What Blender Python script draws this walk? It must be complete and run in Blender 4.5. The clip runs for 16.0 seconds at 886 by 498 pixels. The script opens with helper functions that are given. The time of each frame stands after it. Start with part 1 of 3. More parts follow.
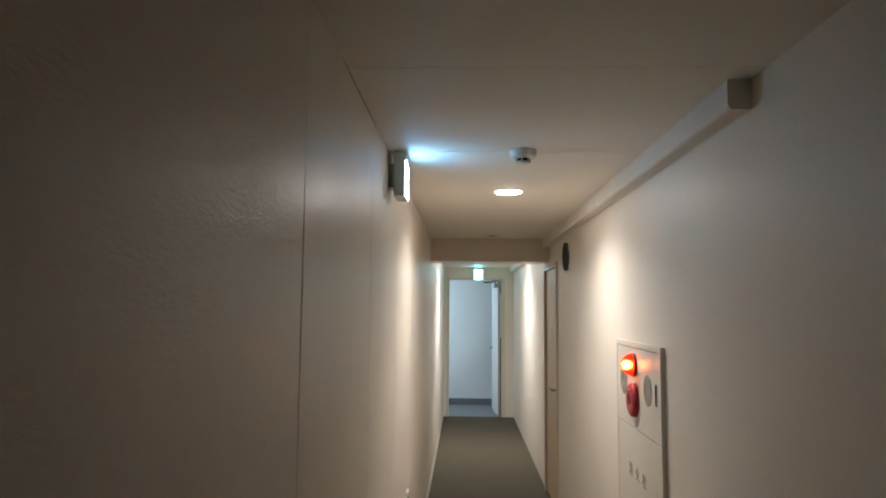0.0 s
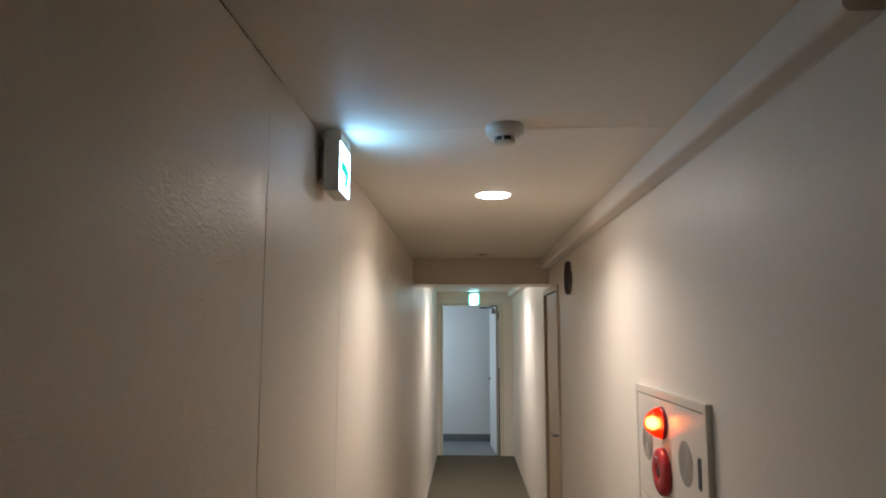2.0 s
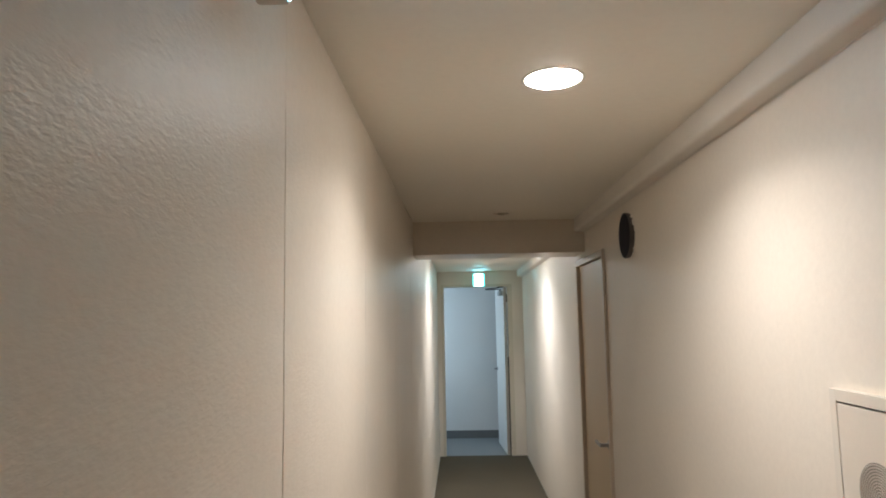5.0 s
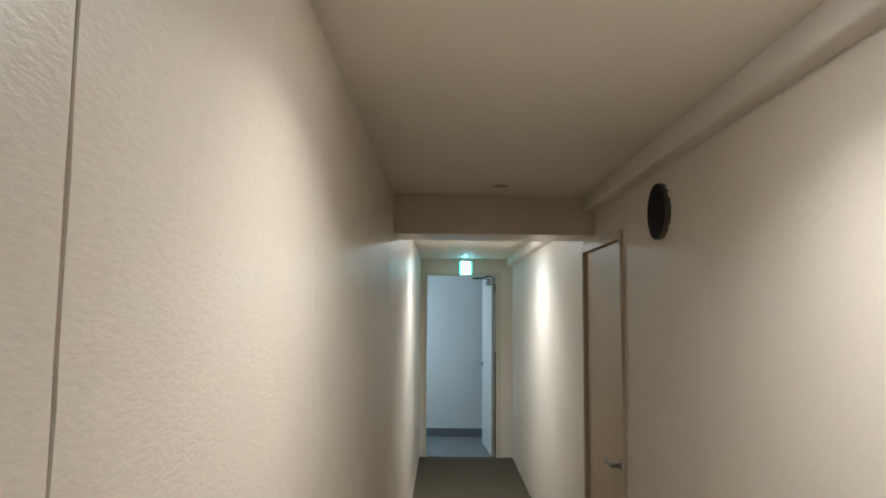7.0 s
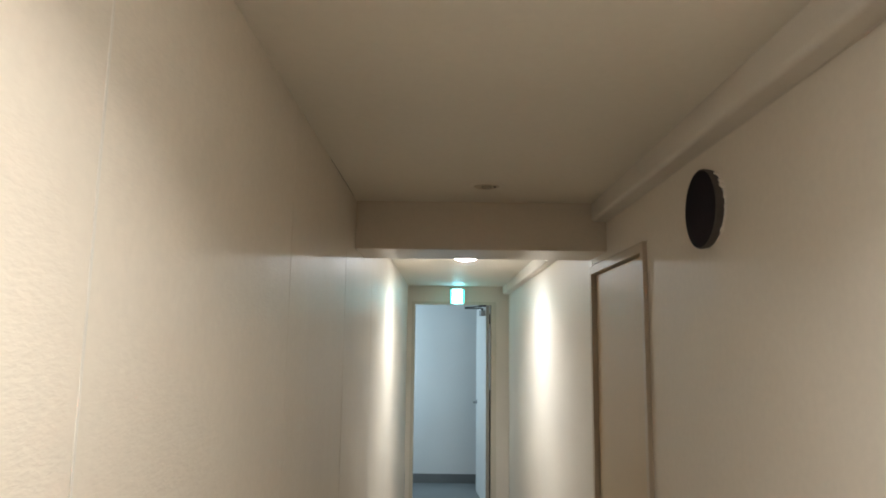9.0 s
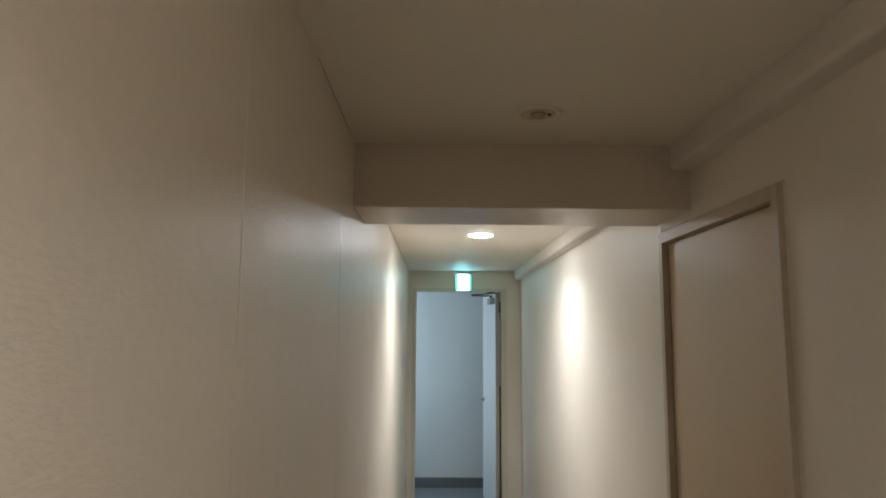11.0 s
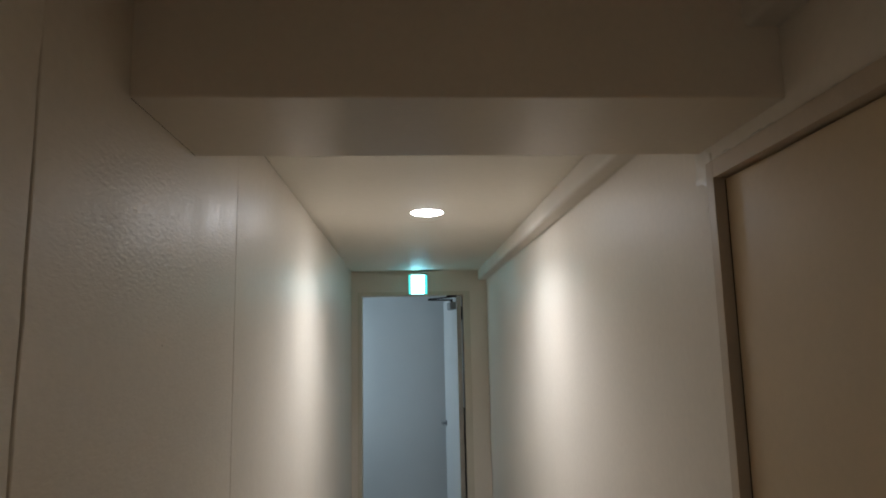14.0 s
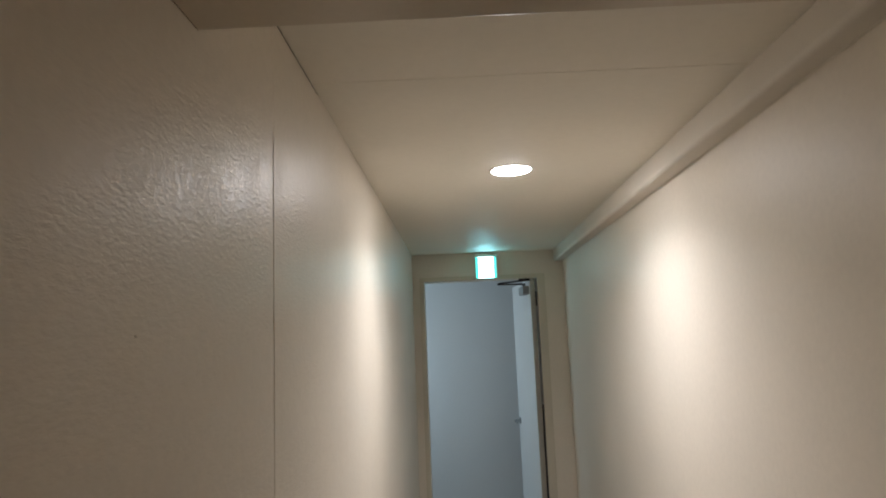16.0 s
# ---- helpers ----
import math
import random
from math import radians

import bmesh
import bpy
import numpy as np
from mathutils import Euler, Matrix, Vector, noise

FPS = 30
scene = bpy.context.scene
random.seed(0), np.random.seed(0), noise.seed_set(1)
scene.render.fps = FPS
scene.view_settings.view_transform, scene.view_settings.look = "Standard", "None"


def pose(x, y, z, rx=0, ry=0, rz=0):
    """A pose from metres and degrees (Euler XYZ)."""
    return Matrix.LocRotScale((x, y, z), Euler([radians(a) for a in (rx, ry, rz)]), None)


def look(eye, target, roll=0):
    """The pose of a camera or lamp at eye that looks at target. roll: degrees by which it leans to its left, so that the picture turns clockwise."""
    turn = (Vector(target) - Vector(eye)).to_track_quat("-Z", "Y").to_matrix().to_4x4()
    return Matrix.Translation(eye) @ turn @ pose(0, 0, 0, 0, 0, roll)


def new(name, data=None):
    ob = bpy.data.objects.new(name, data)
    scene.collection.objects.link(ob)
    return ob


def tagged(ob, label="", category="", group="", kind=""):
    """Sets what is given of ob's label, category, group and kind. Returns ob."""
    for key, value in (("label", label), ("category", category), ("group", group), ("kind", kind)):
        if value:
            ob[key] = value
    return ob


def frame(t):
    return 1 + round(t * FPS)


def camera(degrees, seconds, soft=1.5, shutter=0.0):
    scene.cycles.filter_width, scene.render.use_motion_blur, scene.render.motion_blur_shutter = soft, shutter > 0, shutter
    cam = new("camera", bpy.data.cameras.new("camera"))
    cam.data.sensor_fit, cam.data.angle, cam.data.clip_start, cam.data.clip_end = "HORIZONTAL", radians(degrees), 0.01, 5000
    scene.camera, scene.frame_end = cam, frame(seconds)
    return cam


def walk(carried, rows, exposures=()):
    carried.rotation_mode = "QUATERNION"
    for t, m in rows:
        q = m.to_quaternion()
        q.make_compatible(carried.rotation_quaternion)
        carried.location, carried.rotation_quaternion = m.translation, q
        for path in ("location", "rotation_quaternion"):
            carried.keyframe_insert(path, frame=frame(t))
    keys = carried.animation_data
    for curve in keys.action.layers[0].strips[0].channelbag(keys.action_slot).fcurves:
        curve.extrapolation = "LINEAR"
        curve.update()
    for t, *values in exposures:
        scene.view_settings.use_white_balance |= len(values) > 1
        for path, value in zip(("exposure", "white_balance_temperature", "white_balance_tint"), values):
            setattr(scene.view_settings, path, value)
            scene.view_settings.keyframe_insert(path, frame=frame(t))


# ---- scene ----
cam = camera(68.5, 16.0, 1.9)
PATH = [
    (0, (0.366, 0.293, 1.614), (0.301, 2.284, 1.788), 0.5),
    (0.5, (0.331, 0.452, 1.662), (0.338, 2.429, 1.964), 0.8),
    (1, (0.326, 0.592, 1.672), (0.354, 2.562, 2.015), -1.7),
    (1.5, (0.408, 0.789, 1.659), (0.427, 2.762, 1.986), -1.3),
    (2, (0.485, 1.019, 1.653), (0.411, 3.002, 1.903), 0.1),
    (2.5, (0.45, 1.189, 1.64), (0.355, 3.174, 1.867), -0.7),
    (3, (0.362, 1.39, 1.648), (0.348, 3.37, 1.93), -3.0),
    (3.5, (0.342, 1.58, 1.63), (0.327, 3.565, 1.867), -2.5),
    (4, (0.355, 1.807, 1.637), (0.323, 3.794, 1.867), -1.2),
    (4.2, (0.364, 1.865, 1.632), (0.3, 3.853, 1.842), -0.7),
    (6.5, (0.323, 2.516, 1.614), (0.328, 4.503, 1.838), -1.3),
    (7, (0.332, 2.666, 1.621), (0.329, 4.658, 1.805), 0.5),
    (7.5, (0.34, 2.788, 1.605), (0.362, 4.782, 1.758), 0.5),
    (8, (0.342, 3.024, 1.62), (0.415, 5.016, 1.782), -0.0),
    (8.5, (0.366, 3.18, 1.625), (0.427, 5.168, 1.83), -0.4),
    (9, (0.436, 3.333, 1.634), (0.433, 5.313, 1.913), 0.7),
    (11.5, (0.312, 4.218, 1.623), (0.357, 6.202, 1.871), 0.1),
    (12, (0.316, 4.404, 1.617), (0.501, 6.381, 1.86), -1.0),
    (12.5, (0.293, 4.559, 1.606), (0.48, 6.533, 1.869), -2.3),
    (13, (0.323, 4.678, 1.587), (0.502, 6.653, 1.849), -1.8),
    (13.5, (0.407, 4.839, 1.6), (0.528, 6.815, 1.881), -1.9),
    (14, (0.49, 5.008, 1.621), (0.604, 6.984, 1.913), -1.2),
    (14.5, (0.476, 5.105, 1.616), (0.575, 7.085, 1.884), -0.6),
    (15, (0.401, 5.261, 1.632), (0.499, 7.235, 1.939), -1.5),
    (15.5, (0.351, 5.4, 1.62), (0.4, 7.376, 1.926), -2.2),
    (16, (0.379, 5.543, 1.617), (0.339, 7.524, 1.888), -2.3),
]
EXPOSURES = [(0.0, 0.36, 6600, 13.5), (1.0, 0.35, 6750, 15), (2.0, -0.02, 6950, 17.5), (2.5, -0.02, 6950, 18), (3.5, 0.13, 6800, 15.5), (4.2, 0.15, 6700, 14.5),
             (6.5, -0.12, 6450, 10.5), (7.5, -0.12, 6370, 8), (8.5, -0.19, 6450, 8.5), (9.0, 0.24, 6600, 9.5), (9.2, 0.28, 6600, 9.5),
             (11.5, -0.27, 6620, 11.5), (13.0, -0.54, 6500, 12.5), (14.5, -0.79, 6750, 14.5), (16.0, -0.62, 6980, 16)]
walk(cam, [(t, look(eye, target, roll)) for t, eye, target, roll in PATH], EXPOSURES)

# ---- plan, in metres: the corridor runs along +y ----
LEFT, RIGHT = 0.072, 1.105          # faces of the side walls
TOP, TOP_FAR = 2.205, 2.190         # ceiling before and beyond the beam
BACK, END = -5.0, 10.0              # corridor ends
BEAM_Y, BEAM_Z = (5.98, 6.297), 2.005
LAND_Y, LAND_X = 11.2, (-0.75, 1.25)  # landing behind the open door

# ---- world and large lights ----
world = bpy.data.worlds.new("sky_world")
scene.world = world
world.use_nodes = True
wn = world.node_tree.nodes
sky = wn.new("ShaderNodeTexSky")
sky.sky_type, sky.sun_disc = "NISHITA", False
sky.sun_elevation, sky.sun_rotation = radians(30), radians(200)
wn["Background"].inputs["Strength"].default_value = 0.1
world.node_tree.links.new(sky.outputs[0], wn["Background"].inputs["Color"])

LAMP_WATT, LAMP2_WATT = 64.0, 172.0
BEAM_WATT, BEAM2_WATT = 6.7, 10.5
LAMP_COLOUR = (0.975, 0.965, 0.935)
day = bpy.data.lights.new("window_daylight", "AREA")
day.shape, day.size, day.size_y = "RECTANGLE", 0.78, 1.08
day.energy, day.color = 12.5, (0.575, 0.83, 1.0)
day_ob = new("window_daylight", day)
day_ob.matrix_world = look((LAND_X[0] - 0.02, 10.66, 1.5), (1.0, 10.66, 1.3))


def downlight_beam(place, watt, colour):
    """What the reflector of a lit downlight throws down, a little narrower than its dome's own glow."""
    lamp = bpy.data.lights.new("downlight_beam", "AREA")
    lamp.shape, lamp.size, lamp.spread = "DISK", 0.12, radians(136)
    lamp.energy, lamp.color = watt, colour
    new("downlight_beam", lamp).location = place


LAMP1, LAMP2 = (0.593, 3.64, TOP), (0.584, 7.775, TOP_FAR)
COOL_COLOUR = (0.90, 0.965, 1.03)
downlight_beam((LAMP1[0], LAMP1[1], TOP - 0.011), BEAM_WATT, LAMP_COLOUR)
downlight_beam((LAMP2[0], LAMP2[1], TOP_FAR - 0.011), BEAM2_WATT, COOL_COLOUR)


# ---- materials ----
def material(name, colour, rough=0.5, metal=0.0, var=0.06, var_scale=3.0, bump=0.0, bump_scale=60.0,
             lump=0.0, lump_scale=18.0, stretch=1.0, spec=0.5, stain=None, coat=0.0, patchy=0.0, streak=0.0):
    m = bpy.data.materials.new(name)
    m.use_nodes = True
    nt = m.node_tree
    nodes, links = nt.nodes, nt.links
    b = nodes["Principled BSDF"]
    b.inputs["Roughness"].default_value = rough
    b.inputs["Metallic"].default_value = metal
    b.inputs["Specular IOR Level"].default_value = spec
    b.inputs["Coat Weight"].default_value = coat
    tc = nodes.new("ShaderNodeTexCoord")
    n1 = nodes.new("ShaderNodeTexNoise")
    n1.inputs["Scale"].default_value, n1.inputs["Detail"].default_value = var_scale, 6
    links.new(tc.outputs["Object"], n1.inputs["Vector"])
    ramp = nodes.new("ShaderNodeValToRGB")
    ramp.color_ramp.elements[0].position, ramp.color_ramp.elements[1].position = 0.3, 0.7
    ramp.color_ramp.elements[0].color = tuple(c * (1 - var) for c in colour) + (1,)
    ramp.color_ramp.elements[1].color = tuple(min(1, c * (1 + var * 0.6)) for c in colour) + (1,)
    links.new(n1.outputs["Fac"], ramp.inputs["Fac"])
    out = ramp.outputs["Color"]
    fine = nodes.new("ShaderNodeTexNoise")
    fine.inputs["Scale"].default_value, fine.inputs["Detail"].default_value = var_scale * 40, 3
    links.new(tc.outputs["Object"], fine.inputs["Vector"])
    mul = nodes.new("ShaderNodeMix")
    mul.data_type, mul.blend_type = "RGBA", "MULTIPLY"
    fr = nodes.new("ShaderNodeMapRange")
    fr.inputs["From Min"].default_value, fr.inputs["From Max"].default_value = 0.3, 0.7
    fr.inputs["To Min"].default_value, fr.inputs["To Max"].default_value = 1 - var * 0.7, 1.0
    links.new(fine.outputs["Fac"], fr.inputs["Value"])
    mul.inputs["Factor"].default_value = 1.0
    links.new(out, mul.inputs["A"])
    links.new(fr.outputs["Result"], mul.inputs["B"])
    out = mul.outputs["Result"]
    if stain:
        sn = nodes.new("ShaderNodeTexNoise")
        sn.inputs["Scale"].default_value, sn.inputs["Detail"].default_value = stain[1], 8
        links.new(tc.outputs["Object"], sn.inputs["Vector"])
        sr = nodes.new("ShaderNodeMapRange")
        sr.inputs["From Min"].default_value, sr.inputs["From Max"].default_value = stain[2], stain[2] + 0.08
        links.new(sn.outputs["Fac"], sr.inputs["Value"])
        sm = nodes.new("ShaderNodeMix")
        sm.data_type = "RGBA"
        sm.inputs["B"].default_value = tuple(stain[0]) + (1,)
        links.new(sr.outputs["Result"], sm.inputs["Factor"])
        links.new(out, sm.inputs["A"])
        out = sm.outputs["Result"]
    links.new(out, b.inputs["Base Color"])
    rr = nodes.new("ShaderNodeMapRange")
    rr.inputs["To Min"].default_value, rr.inputs["To Max"].default_value = max(0.02, rough - 0.08), min(1, rough + 0.08)
    links.new(n1.outputs["Fac"], rr.inputs["Value"])
    gloss = rr.outputs["Result"]
    if streak:
        # hand-wiped paint: gloss that changes in upright bands and in small flecks
        for scale, size, amount in (((1.0, 11.0, 0.8), 1.0, streak), ((1.0, 1.0, 1.0), 70.0, streak * 1.6)):
            ms, ns, ma = nodes.new("ShaderNodeMapping"), nodes.new("ShaderNodeTexNoise"), nodes.new("ShaderNodeMath")
            ms.inputs["Scale"].default_value = scale
            ns.inputs["Scale"].default_value, ns.inputs["Detail"].default_value = size, 4
            links.new(tc.outputs["Object"], ms.inputs["Vector"])
            links.new(ms.outputs["Vector"], ns.inputs["Vector"])
            mr = nodes.new("ShaderNodeMapRange")
            mr.inputs["From Min"].default_value, mr.inputs["From Max"].default_value = 0.3, 0.7
            mr.inputs["To Min"].default_value, mr.inputs["To Max"].default_value = -amount, amount
            links.new(ns.outputs["Fac"], mr.inputs["Value"])
            ma.operation, ma.use_clamp = "ADD", True
            links.new(gloss, ma.inputs[0])
            links.new(mr.outputs["Result"], ma.inputs[1])
            gloss = ma.outputs["Value"]
    links.new(gloss, b.inputs["Roughness"])
    normal = None
    for strength, scale, dist, detail, warp in ((lump, lump_scale, 0.004, 2, 0.25), (bump, bump_scale, 0.0012, 4, 0.0)):
        if strength <= 0:
            continue
        t = nodes.new("ShaderNodeTexNoise")
        t.inputs["Scale"].default_value, t.inputs["Detail"].default_value = scale, detail
        t.inputs["Distortion"].default_value = warp
        mp = nodes.new("ShaderNodeMapping")
        mp.inputs["Scale"].default_value = (1.0, stretch, 1.0 / stretch)
        links.new(tc.outputs["Object"], mp.inputs["Vector"])
        links.new(mp.outputs["Vector"], t.inputs["Vector"])
        bp = nodes.new("ShaderNodeBump")
        bp.inputs["Strength"].default_value, bp.inputs["Distance"].default_value = strength, dist
        links.new(t.outputs["Fac"], bp.inputs["Height"])
        if patchy:
            pn, pr = nodes.new("ShaderNodeTexNoise"), nodes.new("ShaderNodeMapRange")
            pn.inputs["Scale"].default_value, pn.inputs["Detail"].default_value = patchy, 4
            pr.inputs["From Min"].default_value, pr.inputs["From Max"].default_value = 0.42, 0.66
            pr.inputs["To Min"].default_value, pr.inputs["To Max"].default_value = strength * 0.85, strength * 1.2
            links.new(tc.outputs["Object"], pn.inputs["Vector"])
            links.new(pn.outputs["Fac"], pr.inputs["Value"])
            links.new(pr.outputs["Result"], bp.inputs["Strength"])
        if normal:
            links.new(normal, bp.inputs["Normal"])
        normal = bp.outputs["Normal"]
    if normal:
        links.new(normal, b.inputs["Normal"])
    return m


def glow(name, colour, strength):
    m = bpy.data.materials.new(name)
    m.use_nodes = True
    nodes = m.node_tree.nodes
    nodes.remove(nodes["Principled BSDF"])
    e = nodes.new("ShaderNodeEmission")
    e.inputs["Color"].default_value, e.inputs["Strength"].default_value = (*colour, 1), strength
    m.node_tree.links.new(e.outputs[0], nodes["Material Output"].inputs["Surface"])
    return m


def clear_lens(name, tint, body, glowing, rough):
    """A coloured plastic lens: part clear, part milky, with a gloss."""
    m = bpy.data.materials.new(name)
    m.use_nodes = True
    nt = m.node_tree
    nodes, links = nt.nodes, nt.links
    b = nodes["Principled BSDF"]
    b.inputs["Base Color"].default_value, b.inputs["Roughness"].default_value = (*body, 1), rough
    tr = nodes.new("ShaderNodeBsdfRefraction")
    tr.inputs["Color"].default_value, tr.inputs["Roughness"].default_value, tr.inputs["IOR"].default_value = (*tint, 1), 0.5, 1.45
    tl = nodes.new("ShaderNodeBsdfTranslucent")
    tl.inputs["Color"].default_value = (*glowing, 1)
    m1, m2 = nodes.new("ShaderNodeMixShader"), nodes.new("ShaderNodeMixShader")
    m1.inputs["Fac"].default_value, m2.inputs["Fac"].default_value = 0.75, 0.38
    links.new(b.outputs[0], m1.inputs[1])
    links.new(tl.outputs[0], m1.inputs[2])
    links.new(m1.outputs[0], m2.inputs[1])
    links.new(tr.outputs[0], m2.inputs[2])
    links.new(m2.outputs[0], nodes["Material Output"].inputs["Surface"])
    return m


WALL = (0.83, 0.75, 0.645)
MAT_PANEL = material("painted_wall_panel", (0.815, 0.73, 0.615), 0.40, var=0.06, var_scale=1.6, spec=0.46, bump=0.10, bump_scale=280, lump=0.175, lump_scale=120, stretch=0.62, patchy=3.2, streak=0.035)
MAT_WALL = material("painted_wall", WALL, 0.46, var=0.05, var_scale=1.4, spec=0.45, bump=0.2, bump_scale=170, lump=0.13, lump_scale=45, streak=0.025,
                    stain=((0.56, 0.49, 0.40), 5.0, 0.76))
MAT_CEIL = material("painted_ceiling_board", (0.92, 0.85, 0.74), 0.6, var=0.035, var_scale=1.1, bump=0.25, bump_scale=240, lump=0.04, lump_scale=10)
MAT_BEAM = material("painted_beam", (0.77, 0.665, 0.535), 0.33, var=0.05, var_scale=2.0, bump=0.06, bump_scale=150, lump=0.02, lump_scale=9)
MAT_JOINT = material("dark_joint", (0.36, 0.27, 0.19), 0.9, var=0.3, var_scale=8)
MAT_CRACK = material("crack_shadow_brown", (0.16, 0.11, 0.075), 0.9, var=0.3, var_scale=10)
MAT_CHIP = material("chipped_paint", (0.64, 0.55, 0.45), 0.7, var=0.2, var_scale=40)
MAT_CAULK = material("old_caulk", (0.83, 0.77, 0.68), 0.36, var=0.12, var_scale=12, bump=0.3, bump_scale=80, lump=0.2, lump_scale=40)
MAT_FLOOR = material("grey_vinyl_floor", (0.105, 0.085, 0.056), 0.85, spec=0.2, var=0.10, var_scale=2.5, bump=0.25, bump_scale=300, stain=((0.085, 0.07, 0.05), 3.0, 0.66))
MAT_LFLOOR = material("landing_floor", (0.22, 0.235, 0.24), 0.45, var=0.10, var_scale=3, bump=0.2, bump_scale=250)
MAT_LWALL = material("landing_wall_paint", (0.74, 0.75, 0.75), 0.5, var=0.03, var_scale=1.5, bump=0.3, bump_scale=180, lump=0.08, lump_scale=20)
MAT_LBASE = material("grey_skirting", (0.16, 0.17, 0.175), 0.45, var=0.10, var_scale=5)
MAT_BASE = material("cream_skirting", (0.74, 0.68, 0.58), 0.45, var=0.08, var_scale=5)
MAT_FRAME = material("painted_steel_frame", (0.60, 0.49, 0.37), 0.42, var=0.06, var_scale=4, bump=0.15, bump_scale=120, lump=0.05)
MAT_LEAF = material("painted_door_leaf", (0.62, 0.475, 0.30), 0.40, spec=0.42, var=0.05, var_scale=1.8, bump=0.12, bump_scale=200, lump=0.04, lump_scale=8)
MAT_FRAME2 = material("painted_end_frame", (0.70, 0.63, 0.51), 0.42, var=0.05, var_scale=4, bump=0.15, bump_scale=120)
MAT_LEAF2 = material("white_door_leaf", (0.78, 0.78, 0.77), 0.42, var=0.04, var_scale=2, bump=0.1, bump_scale=200)
# beige of the open door's edge, darkened to carry the shadow on it
MAT_EDGE = material("shaded_door_edge", (0.42, 0.39, 0.34), 0.5, var=0.1, var_scale=6)
MAT_DUCT = material("pvc_trunking", (0.79, 0.725, 0.64), 0.55, var=0.05, var_scale=5, bump=0.1, bump_scale=150)
MAT_PLASTIC = material("ivory_plastic", (0.74, 0.71, 0.63), 0.4, var=0.05, var_scale=12)
MAT_SIGNBOX = material("sign_housing", (0.70, 0.64, 0.54), 0.45, var=0.07, var_scale=10)
MAT_DARK = material("dark_slot", (0.035, 0.03, 0.028), 0.7, var=0.2, var_scale=20)
MAT_METAL = material("brushed_metal", (0.34, 0.32, 0.30), 0.38, metal=1.0, var=0.1, var_scale=20)
MAT_GREYMETAL = material("grey_enamel", (0.33, 0.34, 0.35), 0.45, metal=0.3, var=0.1, var_scale=20)
MAT_VENT = material("black_vent_face", (0.020, 0.014, 0.019), 0.7, spec=0.12, var=0.3, var_scale=15, bump=0.3, bump_scale=90)
MAT_RIM = material("grey_vent_rim", (0.085, 0.068, 0.058), 0.65, var=0.3, var_scale=18, bump=0.4, bump_scale=90)
MAT_CAB = material("ivory_steel_cabinet", (0.77, 0.70, 0.60), 0.33, var=0.035, var_scale=4, bump=0.08, bump_scale=160, coat=0.1)
MAT_GRILLE = material("grey_grille", (0.50, 0.45, 0.38), 0.75, spec=0.2, var=0.08, var_scale=20)
MAT_GRILLE_BACK = material("grille_shadow_grey", (0.20, 0.175, 0.145), 0.6, var=0.08, var_scale=20)
MAT_RED = material("red_plastic", (0.50, 0.012, 0.025), 0.3, var=0.12, var_scale=15, coat=0.2)
MAT_LETTER = material("grey_lettering", (0.30, 0.26, 0.23), 0.6, var=0.2, var_scale=30)
MAT_REFLECT = material("lamp_reflector", (0.70, 0.58, 0.43), 0.35, metal=0.0, var=0.15, var_scale=20)
MAT_BULB = material("dead_bulb", (0.55, 0.48, 0.37), 0.12, var=0.05, var_scale=20, coat=0.5)
MAT_LENS = clear_lens("red_lens", (1.0, 0.42, 0.17), (0.70, 0.012, 0.006), (1.0, 0.022, 0.006), 0.15)
MAT_LAMP1 = glow("downlight_glow", LAMP_COLOUR, LAMP_WATT)
MAT_LAMP2 = glow("downlight_glow_end", COOL_COLOUR, LAMP2_WATT)
MAT_SIGN_WHITE = glow("exit_face_white", (0.22, 0.59, 1.0), 24.0)
MAT_SIGN_GREEN = glow("exit_face_green", (0.0, 0.74, 0.60), 1.0)
MAT_END_WHITE = glow("end_exit_white", (0.25, 0.82, 1.0), 19.0)
MAT_END_GREEN = glow("end_exit_green", (0.05, 0.84, 0.74), 3.2)
MAT_REDBULB = glow("red_beacon_bulb", (1.0, 0.60, 0.28), 42.0)
MAT_GLASS = bpy.data.materials.new("window_glass")
MAT_GLASS.use_nodes = True
gb = MAT_GLASS.node_tree.nodes["Principled BSDF"]
gb.inputs["Transmission Weight"].default_value, gb.inputs["Roughness"].default_value = 1.0, 0.02


# ---- mesh helpers ----
def box(x0, x1, y0, y1, z0, z1, bevel=0.0, bm=None):
    """A box, with its edges rounded, added to bm or in a bmesh of its own."""
    one = bmesh.new()
    bmesh.ops.create_cube(one, size=1.0)
    for v in one.verts:
        v.co = Vector(((x0 + x1) / 2 + v.co.x * (x1 - x0), (y0 + y1) / 2 + v.co.y * (y1 - y0), (z0 + z1) / 2 + v.co.z * (z1 - z0)))
    if bevel > 0:
        bmesh.ops.bevel(one, geom=one.edges[:], offset=bevel, segments=2, profile=0.6, affect="EDGES")
    if bm is None:
        return one
    return join(bm, one)


def join(bm, one, m=None):
    """Adds a bmesh to another."""
    if m is not None:
        bmesh.ops.transform(one, matrix=m, verts=one.verts[:])
    tmp = bpy.data.meshes.new("tmp")
    one.to_mesh(tmp)
    one.free()
    bm.from_mesh(tmp)
    bpy.data.meshes.remove(tmp)
    return bm


